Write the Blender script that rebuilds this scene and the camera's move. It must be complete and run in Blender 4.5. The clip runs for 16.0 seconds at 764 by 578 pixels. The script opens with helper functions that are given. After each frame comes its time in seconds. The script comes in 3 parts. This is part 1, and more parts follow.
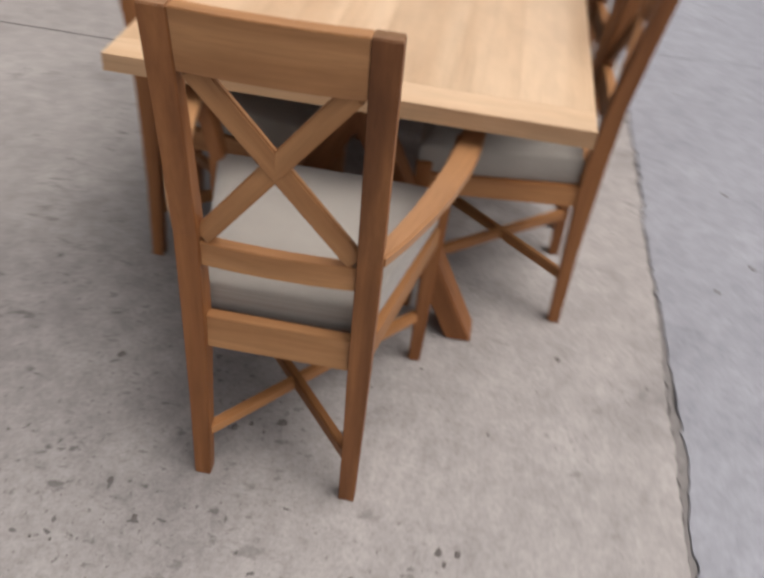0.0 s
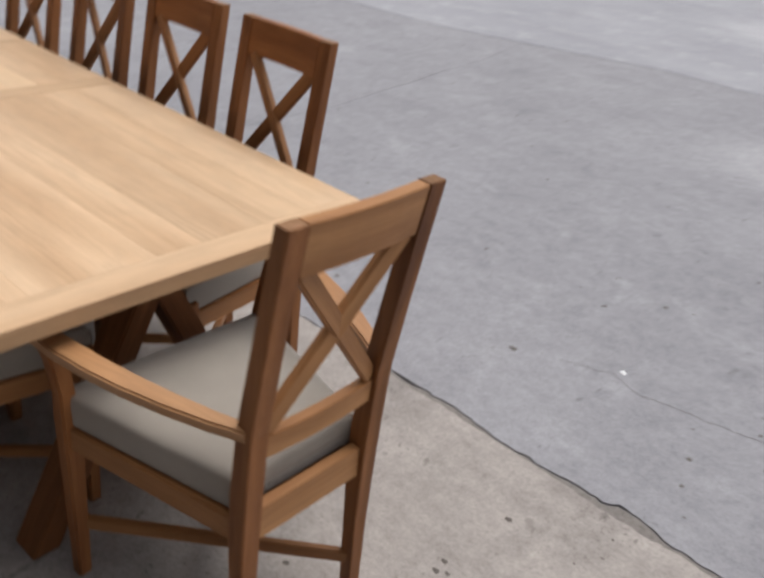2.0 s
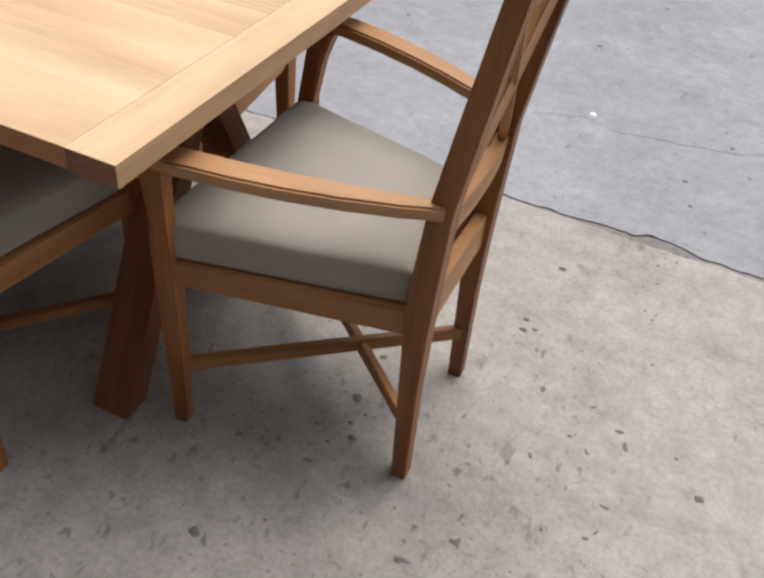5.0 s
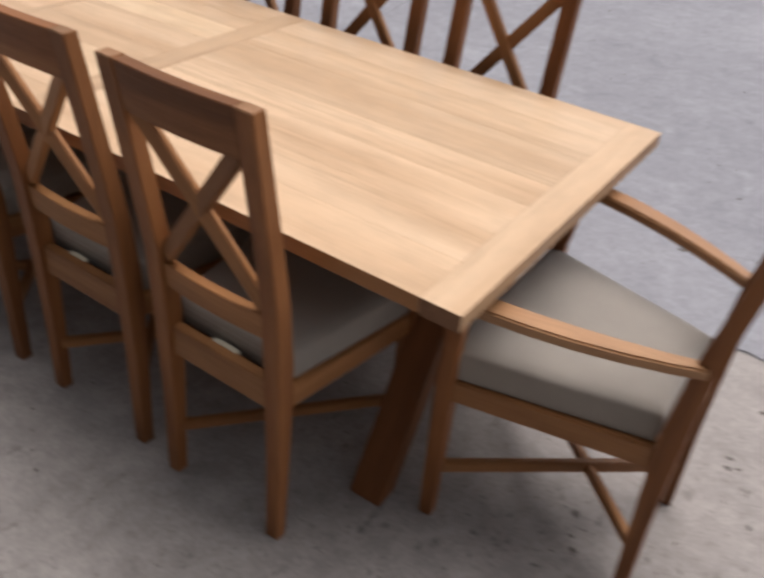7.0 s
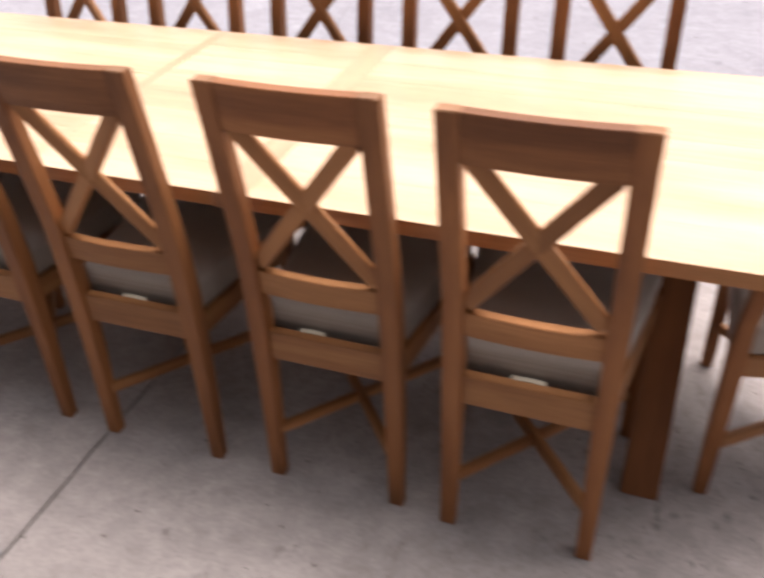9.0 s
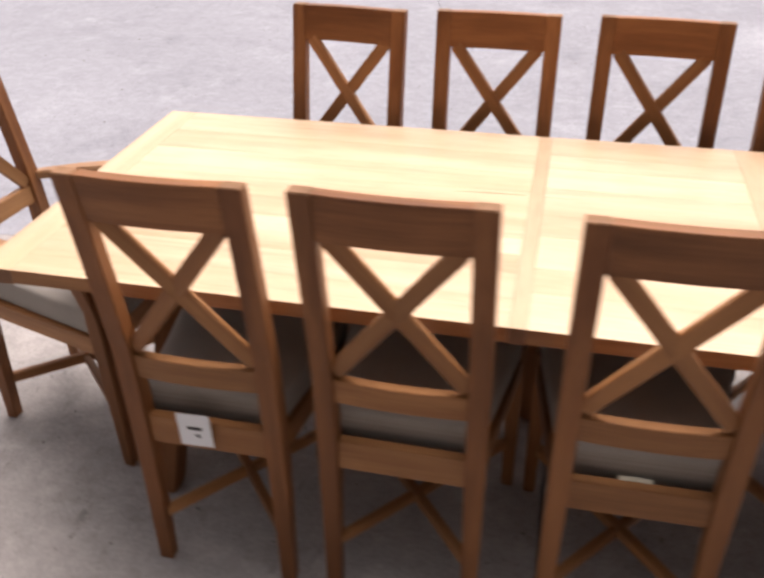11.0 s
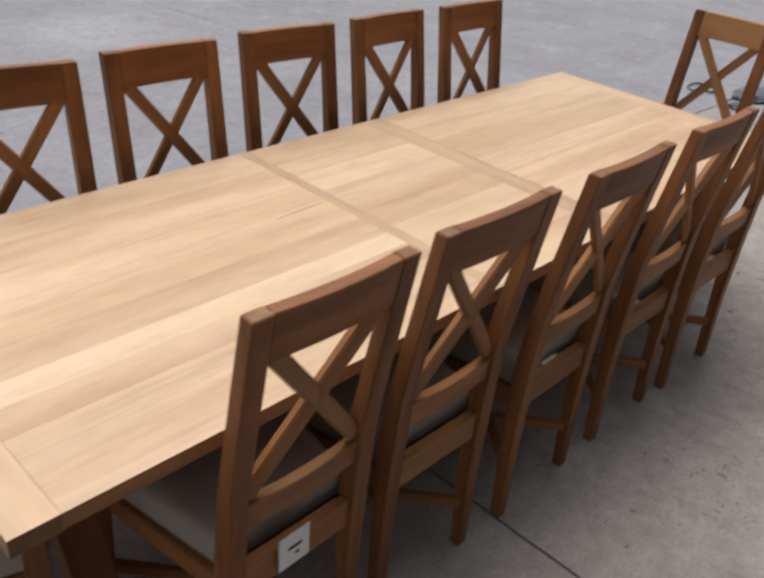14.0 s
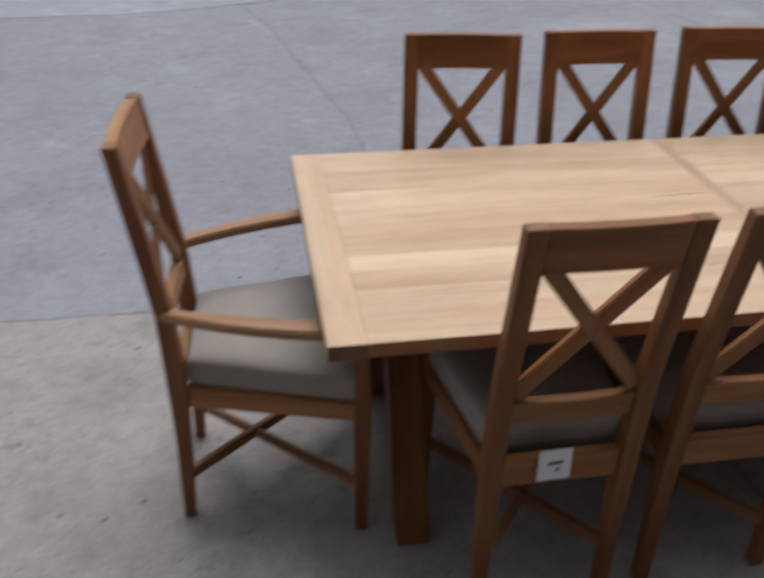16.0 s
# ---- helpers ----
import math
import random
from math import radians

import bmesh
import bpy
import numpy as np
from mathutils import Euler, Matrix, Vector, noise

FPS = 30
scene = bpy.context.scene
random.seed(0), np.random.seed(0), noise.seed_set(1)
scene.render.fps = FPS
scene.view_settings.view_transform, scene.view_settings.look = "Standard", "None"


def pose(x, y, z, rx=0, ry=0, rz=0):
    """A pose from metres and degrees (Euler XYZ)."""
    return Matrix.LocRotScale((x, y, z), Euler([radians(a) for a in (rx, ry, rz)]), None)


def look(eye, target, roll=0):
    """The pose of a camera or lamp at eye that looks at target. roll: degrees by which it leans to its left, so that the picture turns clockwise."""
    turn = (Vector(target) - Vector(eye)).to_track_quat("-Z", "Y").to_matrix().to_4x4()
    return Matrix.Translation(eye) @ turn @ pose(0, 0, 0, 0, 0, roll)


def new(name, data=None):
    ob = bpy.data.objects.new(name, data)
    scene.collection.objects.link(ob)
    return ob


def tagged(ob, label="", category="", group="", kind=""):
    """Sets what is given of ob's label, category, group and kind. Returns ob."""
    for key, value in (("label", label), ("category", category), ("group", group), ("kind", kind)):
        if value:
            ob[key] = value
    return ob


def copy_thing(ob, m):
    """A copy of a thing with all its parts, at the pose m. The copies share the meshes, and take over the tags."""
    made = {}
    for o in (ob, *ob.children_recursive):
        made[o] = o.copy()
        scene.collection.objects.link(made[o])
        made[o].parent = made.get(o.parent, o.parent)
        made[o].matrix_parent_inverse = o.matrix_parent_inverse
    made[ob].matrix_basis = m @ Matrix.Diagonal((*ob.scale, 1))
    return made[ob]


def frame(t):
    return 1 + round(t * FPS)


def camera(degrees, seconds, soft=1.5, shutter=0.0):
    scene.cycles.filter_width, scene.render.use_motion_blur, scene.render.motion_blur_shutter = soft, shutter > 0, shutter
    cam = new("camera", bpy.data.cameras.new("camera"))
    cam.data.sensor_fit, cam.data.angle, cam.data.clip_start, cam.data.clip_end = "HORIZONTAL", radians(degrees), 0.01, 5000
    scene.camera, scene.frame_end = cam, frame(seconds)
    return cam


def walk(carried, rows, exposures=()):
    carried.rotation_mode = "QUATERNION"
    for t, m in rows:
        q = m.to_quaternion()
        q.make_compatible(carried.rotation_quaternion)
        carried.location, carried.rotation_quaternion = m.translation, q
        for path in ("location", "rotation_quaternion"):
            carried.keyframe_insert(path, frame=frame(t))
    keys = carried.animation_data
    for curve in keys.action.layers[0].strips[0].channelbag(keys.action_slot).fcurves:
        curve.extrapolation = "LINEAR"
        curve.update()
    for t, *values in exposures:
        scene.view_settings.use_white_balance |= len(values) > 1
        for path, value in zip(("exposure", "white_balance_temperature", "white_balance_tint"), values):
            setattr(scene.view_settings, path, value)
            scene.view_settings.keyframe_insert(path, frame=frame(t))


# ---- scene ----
cam = camera(50.21, 16.0, soft=2.9, shutter=0.7)
ROWS = [
    (0.0, pose(2.838, 0.233, 1.484, 49.67, -5.30, 99.19)),
    (0.5, pose(2.870, -0.107, 1.457, 46.94, -6.86, 81.93)),
    (1.0, pose(2.831, -0.382, 1.411, 45.22, -6.50, 68.85)),
    (1.5, pose(2.735, -0.648, 1.422, 51.61, -6.35, 54.86)),
    (2.0, pose(2.591, -0.910, 1.551, 60.64, -6.66, 42.32)),
    (2.5, pose(2.474, -1.164, 1.567, 61.15, -6.86, 35.02)),
    (3.0, pose(2.304, -1.259, 1.514, 50.42, -3.71, 30.96)),
    (3.2, pose(2.266, -1.261, 1.491, 48.01, -3.83, 28.28)),
    (5.3, pose(2.050, -1.158, 1.348, 49.55, -4.80, 23.60)),
    (5.5, pose(2.115, -1.328, 1.463, 52.60, -4.05, 22.80)),
    (6.0, pose(2.153, -1.507, 1.567, 56.50, -4.32, 22.97)),
    (6.5, pose(2.069, -1.513, 1.584, 55.05, -4.05, 26.15)),
    (7.0, pose(1.875, -1.459, 1.568, 54.10, -4.46, 35.11)),
    (7.5, pose(1.727, -1.438, 1.561, 52.45, 0.37, 35.18)),
    (8.0, pose(1.530, -1.589, 1.561, 50.13, 2.94, 24.49)),
    (8.5, pose(1.339, -1.761, 1.580, 52.41, 1.90, 18.38)),
    (9.0, pose(1.107, -1.789, 1.570, 54.86, 1.97, 19.83)),
    (9.5, pose(0.840, -1.763, 1.606, 55.35, 1.80, 22.90)),
    (10.0, pose(0.539, -1.759, 1.618, 56.69, -1.33, 22.86)),
    (10.2, pose(0.390, -1.763, 1.638, 57.75, -0.89, 21.05)),
    (12.3, pose(-1.161, -1.543, 1.589, 54.09, -1.16, -7.64)),
    (12.5, pose(-1.281, -1.469, 1.572, 51.63, -1.42, -12.82)),
    (13.0, pose(-1.581, -1.347, 1.568, 52.56, -1.83, -25.08)),
    (13.5, pose(-1.732, -1.294, 1.610, 55.61, -3.89, -39.03)),
    (14.0, pose(-1.685, -1.361, 1.698, 59.02, -5.16, -45.52)),
    (14.5, pose(-1.595, -1.421, 1.723, 60.92, -5.58, -40.25)),
    (15.0, pose(-1.507, -1.529, 1.740, 63.34, -5.90, -31.42)),
    (15.5, pose(-1.513, -1.639, 1.711, 60.42, -3.91, -17.47)),
    (16.0, pose(-1.560, -1.771, 1.700, 58.10, -1.25, -9.69)),
]
EXPOSURES = [
    (0.0, 0.12, 6500, 11.5), (1.0, 0.03, 6500, 11.0), (2.0, -0.01, 6500, 10.0), (2.5, -0.23, 6550, 11.0), (3.2, -0.22, 6500, 10.5), (5.3, 0.4, 6500, 8.0),
    (6.0, -0.05, 6500, 10.0), (6.5, -0.1, 6500, 11.0), (7.0, 0.10, 6530, 13.5), (7.5, 0.45, 6700, 16.5), (8.0, 0.69, 6700, 18.0), (8.5, 0.90, 6720, 20.0),
    (9.5, 1.06, 6800, 20.5), (10.2, 1.04, 6850, 20.5), (12.3, 0.28, 6550, 12.0), (13.0, 0.20, 6500, 11.5), (14.0, -0.03, 6500, 10.0), (14.5, -0.08, 6420, 10.0),
    (15.0, -0.34, 6150, 10.0), (16.0, -0.28, 6030, 10.5)]
walk(cam, ROWS, EXPOSURES)

# ---- world and light: a bright overcast day, brighter towards the open side ----
world = bpy.data.worlds.new("overcast_sky")
scene.world = world
world.use_nodes = True
wn = world.node_tree
wn.nodes.clear()
sky = wn.nodes.new("ShaderNodeTexSky")
sky.sky_type, sky.sun_disc = "NISHITA", False
sky.sun_elevation, sky.sun_rotation = radians(67), radians(16)
sky.dust_density, sky.air_density = 4.0, 1.0
soften = wn.nodes.new("ShaderNodeHueSaturation")
soften.inputs["Saturation"].default_value = 0.22
bg = wn.nodes.new("ShaderNodeBackground")
bg.inputs["Strength"].default_value = 0.125
wout = wn.nodes.new("ShaderNodeOutputWorld")
wn.links.new(sky.outputs[0], soften.inputs["Color"])
wn.links.new(soften.outputs[0], bg.inputs["Color"])
wn.links.new(bg.outputs[0], wout.inputs["Surface"])

sun_data = bpy.data.lights.new("sun", "SUN")
sun_data.energy, sun_data.angle, sun_data.color = 2.22, radians(50), (1.0, 0.955, 0.92)
sun = new("sun", sun_data)
sun.matrix_world = look((0.6, 2.15, 5.2), (0, 0, 0))


# ---- materials ----
def material(name):
    m = bpy.data.materials.new(name)
    m.use_nodes = True
    nt = m.node_tree
    return m, nt, nt.nodes["Principled BSDF"]


def node(nt, kind, **sockets):
    n = nt.nodes.new(kind)
    for key, value in sockets.items():
        n.inputs[key.replace("_", " ")].default_value = value
    return n


def ramp(nt, source, stops):
    r = nt.nodes.new("ShaderNodeValToRGB")
    while len(r.color_ramp.elements) < len(stops):
        r.color_ramp.elements.new(0.5)
    for e, (p, c) in zip(r.color_ramp.elements, stops):
        e.position = p
        e.color = (c, c, c, 1) if isinstance(c, float) else (*c, 1)
    nt.links.new(source, r.inputs["Fac"])
    return r.outputs["Color"]


def mix(nt, kind, fac, a, b):
    m = nt.nodes.new("ShaderNodeMix")
    m.data_type, m.blend_type = "RGBA", kind
    for socket, value in ((m.inputs["Factor"], fac), (m.inputs["A"], a), (m.inputs["B"], b)):
        if isinstance(value, bpy.types.NodeSocket):
            nt.links.new(value, socket)
        elif isinstance(value, tuple):
            socket.default_value = (*value, 1)
        else:
            socket.default_value = value
    return m.outputs["Result"]


def noise_at(nt, vector, scale, detail=4.0, rough=0.55, stretch=None):
    n = node(nt, "ShaderNodeTexNoise", Scale=scale, Detail=detail, Roughness=rough)
    if stretch:
        mp = nt.nodes.new("ShaderNodeMapping")
        mp.inputs["Scale"].default_value = stretch
        nt.links.new(vector, mp.inputs["Vector"])
        vector = mp.outputs[0]
    nt.links.new(vector, n.inputs["Vector"])
    return n.outputs["Fac"]


def bump(nt, bsdf, height, strength, distance):
    b = node(nt, "ShaderNodeBump", Strength=strength, Distance=distance)
    nt.links.new(height, b.inputs["Height"])
    nt.links.new(b.outputs[0], bsdf.inputs["Normal"])


def wood(name, light, dark, streak, roughness, coat=0.0, vary=0.16, streaky=0.58, along=(1.6, 6.0, 6.0), ring=(1.1, 16.0, 16.0), fine=0.55, spec=0.35, lines=0.0):
    """Timber whose grain runs along x of the grain attribute; each piece is cut from another place."""
    m, nt, bsdf = material(name)
    at = nt.nodes.new("ShaderNodeAttribute")
    at.attribute_name = "grain"
    info = nt.nodes.new("ShaderNodeObjectInfo")
    shift = node(nt, "ShaderNodeVectorMath")
    shift.operation = "MULTIPLY"
    shift.inputs[1].default_value = (37.0, 11.0, 23.0)
    nt.links.new(info.outputs["Random"], shift.inputs[0])
    add = nt.nodes.new("ShaderNodeVectorMath")
    nt.links.new(at.outputs["Vector"], add.inputs[0])
    nt.links.new(shift.outputs[0], add.inputs[1])
    v = add.outputs[0]
    rings = noise_at(nt, v, 1.0, 3.0, 0.5, ring)
    mottle = noise_at(nt, v, 1.0, 3.0, 0.6, (9.0, 22.0, 22.0))
    fibre = noise_at(nt, v, 1.0, 5.0, 0.65, (7.0, 170.0, 170.0))
    cloud = noise_at(nt, v, 1.0, 2.0, 0.5, along)
    base = mix(nt, "MIX", ramp(nt, rings, [(0.38, 0.0), (0.60, 1.0)]), dark, light)
    base = mix(nt, "MIX", ramp(nt, cloud, [(streaky, 0.0), (streaky + 0.2, 0.55)]), base, streak)
    base = mix(nt, "MULTIPLY", 0.35, base, ramp(nt, mottle, [(0.32, 0.72), (0.60, 1.0)]))
    base = mix(nt, "MULTIPLY", fine, base, ramp(nt, fibre, [(0.3, 0.70), (0.62, 1.0)]))
    if lines:
        drift = noise_at(nt, v, 1.0, 3.0, 0.55, (1.1, 12.0, 12.0))
        thread = noise_at(nt, v, 1.0, 4.0, 0.7, (3.0, 95.0, 95.0))
        band = mix(nt, "MULTIPLY", 1.0, ramp(nt, drift, [(0.50, 0.0), (0.68, lines)]), ramp(nt, thread, [(0.44, 0.0), (0.60, 1.0)]))
        base = mix(nt, "MIX", band, base, tuple(0.7 * c for c in streak))
    tone = nt.nodes.new("ShaderNodeMapRange")
    tone.inputs["To Min"].default_value, tone.inputs["To Max"].default_value = 1.0 - vary, 1.0 + vary
    nt.links.new(info.outputs["Random"], tone.inputs["Value"])
    hsv = nt.nodes.new("ShaderNodeHueSaturation")
    nt.links.new(tone.outputs[0], hsv.inputs["Value"])
    nt.links.new(base, hsv.inputs["Color"])
    nt.links.new(hsv.outputs[0], bsdf.inputs["Base Color"])
    nt.links.new(ramp(nt, fibre, [(0.2, roughness + 0.12), (0.8, roughness - 0.06)]), bsdf.inputs["Roughness"])
    bsdf.inputs["Specular IOR Level"].default_value = spec
    bsdf.inputs["Coat Weight"].default_value, bsdf.inputs["Coat Roughness"].default_value = coat, 0.3
    bump(nt, bsdf, fibre, 0.25, 0.0012)
    return m


def concrete(name, tones, stain, pit, fine, stain_amount, scuff, chips, grime_and_shade=(), bright=()):
    """Weathered concrete: broad tones, stains, pale scuffs, clustered pits and chips, fine grain; two lists of areas
    (x, y, radius): dirt with painted shade, and bright scuffs.
    """
    m, nt, bsdf = material(name)
    v = nt.nodes.new("ShaderNodeNewGeometry").outputs["Position"]
    broad = noise_at(nt, v, 0.7, 4.0, 0.6)
    patch = noise_at(nt, v, 1.7, 7.0, 0.7)
    pale = noise_at(nt, v, 2.6, 8.0, 0.72)
    cluster = noise_at(nt, v, 2.7, 3.0, 0.6)
    blot = noise_at(nt, v, 19.0, 6.0, 0.7)
    grain = noise_at(nt, v, 85.0, 5.0, 0.78)
    base = mix(nt, "MIX", ramp(nt, broad, [(0.32, 0.0), (0.68, 1.0)]), tones[0], tones[1])
    base = mix(nt, "MIX", ramp(nt, patch, [(0.50, 0.0), (0.74, stain_amount)]), base, stain)
    base = mix(nt, "MIX", ramp(nt, pale, [(0.54, 0.0), (0.74, 0.7)]), base, scuff)
    dirty = ramp(nt, cluster, [(0.47, 0.0), (0.68, 1.0)])
    for k, (x, y, r) in enumerate(list(grime_and_shade) + list(bright)):
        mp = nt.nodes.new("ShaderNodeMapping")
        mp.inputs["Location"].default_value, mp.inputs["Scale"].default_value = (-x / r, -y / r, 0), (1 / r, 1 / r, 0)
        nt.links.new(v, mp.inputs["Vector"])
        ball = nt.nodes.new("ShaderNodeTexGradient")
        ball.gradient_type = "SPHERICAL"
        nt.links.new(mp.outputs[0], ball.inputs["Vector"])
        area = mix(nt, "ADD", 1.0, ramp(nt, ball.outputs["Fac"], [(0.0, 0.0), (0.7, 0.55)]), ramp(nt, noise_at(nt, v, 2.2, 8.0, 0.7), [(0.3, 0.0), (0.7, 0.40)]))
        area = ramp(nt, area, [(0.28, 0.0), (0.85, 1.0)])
        if k < len(grime_and_shade):
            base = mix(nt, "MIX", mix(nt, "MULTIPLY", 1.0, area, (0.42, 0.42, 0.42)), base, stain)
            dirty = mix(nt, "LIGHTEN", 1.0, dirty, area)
        else:
            base = mix(nt, "MIX", mix(nt, "MULTIPLY", 1.0, area, (0.8, 0.8, 0.8)), base, scuff)
    base = mix(nt, "MULTIPLY", fine, base, ramp(nt, noise_at(nt, v, 7.5, 8.0, 0.78), [(0.36, 0.62), (0.60, 1.0)]))
    base = mix(nt, "MULTIPLY", fine, base, ramp(nt, blot, [(0.36, 0.58), (0.60, 1.0)]))
    base = mix(nt, "MULTIPLY", fine, base, ramp(nt, grain, [(0.36, 0.50), (0.58, 1.0)]))
    holes = None
    for scale, at, stretch in ((32.0, 0.352, (1.0, 0.6, 1.0)), (58.0, 0.350, (0.7, 1.0, 1.0)), (15.0, 0.356, (1.0, 0.45, 1.0))):
        speck = ramp(nt, noise_at(nt, v, scale, 5.0, 0.62, stretch), [(at - 0.02 + chips, 1.0), (at + 0.035 + chips, 0.0)])
        holes = speck if holes is None else mix(nt, "LIGHTEN", 1.0, holes, speck)
    holes = mix(nt, "MULTIPLY", 1.0, holes, dirty)
    base = mix(nt, "MIX", mix(nt, "MULTIPLY", 1.0, holes, (0.8, 0.8, 0.8)), base, pit)
    nt.links.new(base, bsdf.inputs["Base Color"])
    bsdf.inputs["Roughness"].default_value = 0.9
    bsdf.inputs["Specular IOR Level"].default_value = 0.2
    height = mix(nt, "MIX", 0.5, grain, blot)
    height = mix(nt, "SUBTRACT", 0.5, height, holes)
    bump(nt, bsdf, height, 0.45 * fine, 0.004)
    return m


def plain(name, colour, roughness=0.7, noise_scale=30.0, amount=0.25, strength=0.2):
    m, nt, bsdf = material(name)
    v = nt.nodes.new("ShaderNodeTexCoord").outputs["Object"]
    n = noise_at(nt, v, noise_scale, 4.0, 0.6)
    nt.links.new(mix(nt, "MULTIPLY", amount, colour, ramp(nt, n, [(0.3, 0.4), (0.7, 1.0)])), bsdf.inputs["Base Color"])
    bsdf.inputs["Roughness"].default_value = roughness
    bump(nt, bsdf, n, strength, 0.004)
    return m


def fabric(name, colour):
    m, nt, bsdf = material(name)
    v = nt.nodes.new("ShaderNodeTexCoord").outputs["Object"]
    weave = None
    for axis in ("X", "Y"):
        w = node(nt, "ShaderNodeTexWave", Scale=460.0, Distortion=1.5, Detail=1.0)
        w.bands_direction = axis
        nt.links.new(v, w.inputs["Vector"])
        weave = w.outputs["Fac"] if weave is None else mix(nt, "MULTIPLY", 1.0, weave, w.outputs["Fac"])
    soil = noise_at(nt, v, 9.0, 4.0, 0.6)
    base = mix(nt, "MULTIPLY", 0.3, colour, ramp(nt, soil, [(0.3, 0.6), (0.7, 1.0)]))
    base = mix(nt, "MULTIPLY", 0.35, base, ramp(nt, weave, [(0.0, 0.5), (0.5, 1.0)]))
    nt.links.new(base, bsdf.inputs["Base Color"])
    bsdf.inputs["Roughness"].default_value = 0.95
    bsdf.inputs["Sheen Weight"].default_value = 0.25
    bump(nt, bsdf, weave, 0.3, 0.0015)
    return m


TABLE_WOOD = wood("light_table_timber", (0.70, 0.495, 0.315), (0.59, 0.39, 0.230), (0.43, 0.255, 0.132), 0.42, 0.18, 0.065, 0.50, (0.7, 8.0, 8.0), (0.6, 7.0, 7.0), 0.2, 0.35, 0.34)
PALE_WOOD = wood("pale_table_timber", (0.765, 0.565, 0.365), (0.69, 0.485, 0.297), (0.56, 0.37, 0.215), 0.42, 0.18, 0.03, 0.6, (0.7, 8.0, 8.0), (0.6, 7.0, 7.0), 0.2, 0.35)
INNER_WOOD = wood("inner_board_timber", (0.565, 0.38, 0.228), (0.49, 0.315, 0.182), (0.38, 0.228, 0.122), 0.44, 0.15, 0.0, 0.55, (1.3, 10.0, 10.0), (1.5, 11.0, 11.0), 0.3)
# table timber made browner, holding the shade of the upright end faces
SHADED_EDGE_WOOD = wood("shaded_table_edge", (0.52, 0.325, 0.18), (0.44, 0.26, 0.138), (0.33, 0.182, 0.09), 0.5, 0.05, 0.05)
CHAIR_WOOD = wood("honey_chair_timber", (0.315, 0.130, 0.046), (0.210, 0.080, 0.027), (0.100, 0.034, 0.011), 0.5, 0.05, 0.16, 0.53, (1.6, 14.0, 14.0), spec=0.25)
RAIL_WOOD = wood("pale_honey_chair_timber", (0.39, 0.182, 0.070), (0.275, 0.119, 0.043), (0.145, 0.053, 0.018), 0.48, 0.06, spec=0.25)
# chair timber lightened, with the sheen on the arm tops put into its colour
SHEEN_ARM_WOOD = wood("sheen_armrest_timber", (0.48, 0.256, 0.117), (0.375, 0.185, 0.079), (0.245, 0.106, 0.042), 0.42, 0.2)
# chair-toned timber darkened to hold the shade below the tabletop
SHADED_LEG_WOOD = wood("shaded_trestle_timber", (0.235, 0.096, 0.036), (0.165, 0.064, 0.024), (0.088, 0.032, 0.012), 0.55, 0.0, spec=0.2)
BACK_WOOD = wood("tan_armchair_rail", (0.43, 0.218, 0.092), (0.32, 0.150, 0.060), (0.175, 0.070, 0.026), 0.48, 0.06, spec=0.25)
SPLIT_WOOD = wood("dark_streak", (0.36, 0.205, 0.105), (0.31, 0.17, 0.085), (0.25, 0.13, 0.06), 0.6, 0.0)
# true end grain on board ends; painted shade on the tabletop's undersides
END_GRAIN_AND_SHADE = wood("end_grain_and_shade", (0.26, 0.13, 0.065), (0.20, 0.095, 0.045), (0.13, 0.06, 0.03), 0.6, 0.0)
POST_CAP = wood("pale_end_grain", (0.32, 0.175, 0.094), (0.25, 0.132, 0.067), (0.16, 0.080, 0.038), 0.65, 0.0, spec=0.2)
CUSHION = fabric("oatmeal_fabric", (0.372, 0.334, 0.290))
# the slab's two dark areas: dirt, with floor shade by the armchair painted in
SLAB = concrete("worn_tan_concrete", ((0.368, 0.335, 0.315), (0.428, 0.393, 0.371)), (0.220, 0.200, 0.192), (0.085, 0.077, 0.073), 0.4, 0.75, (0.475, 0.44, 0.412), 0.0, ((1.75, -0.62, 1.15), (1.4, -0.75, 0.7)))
YARD = concrete("grey_yard_concrete", ((0.292, 0.290, 0.314), (0.347, 0.346, 0.371)), (0.235, 0.232, 0.254), (0.13, 0.124, 0.13), 0.32, 0.7, (0.43, 0.43, 0.455), -0.03, (), ((7.25, 5.5, 1.3), (2.91, 5.13, 0.3), (1.3, 4.5, 0.8)))
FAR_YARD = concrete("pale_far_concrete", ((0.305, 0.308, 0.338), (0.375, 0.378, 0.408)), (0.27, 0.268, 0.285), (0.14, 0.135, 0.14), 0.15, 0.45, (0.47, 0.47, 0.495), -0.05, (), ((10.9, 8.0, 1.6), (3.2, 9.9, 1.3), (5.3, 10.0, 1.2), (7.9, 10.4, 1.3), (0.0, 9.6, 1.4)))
DIRT = plain("packed_dirt", (0.125, 0.114, 0.108), 0.95, 40.0, 0.6)
FILL = plain("crumbled_joint_fill", (0.215, 0.196, 0.184), 0.95, 70.0, 0.6, 0.6)
PAPER = plain("white_paper", (0.84, 0.86, 0.88), 0.6, 20.0, 0.05, 0.05)
CARD = plain("cream_paper", (0.52, 0.48, 0.37), 0.7, 20.0, 0.1, 0.05)
INK = plain("black_ink", (0.03, 0.03, 0.03), 0.6)
CHIP = plain("chipped_concrete", (0.15, 0.136, 0.128), 0.95, 60.0, 0.5, 0.5)
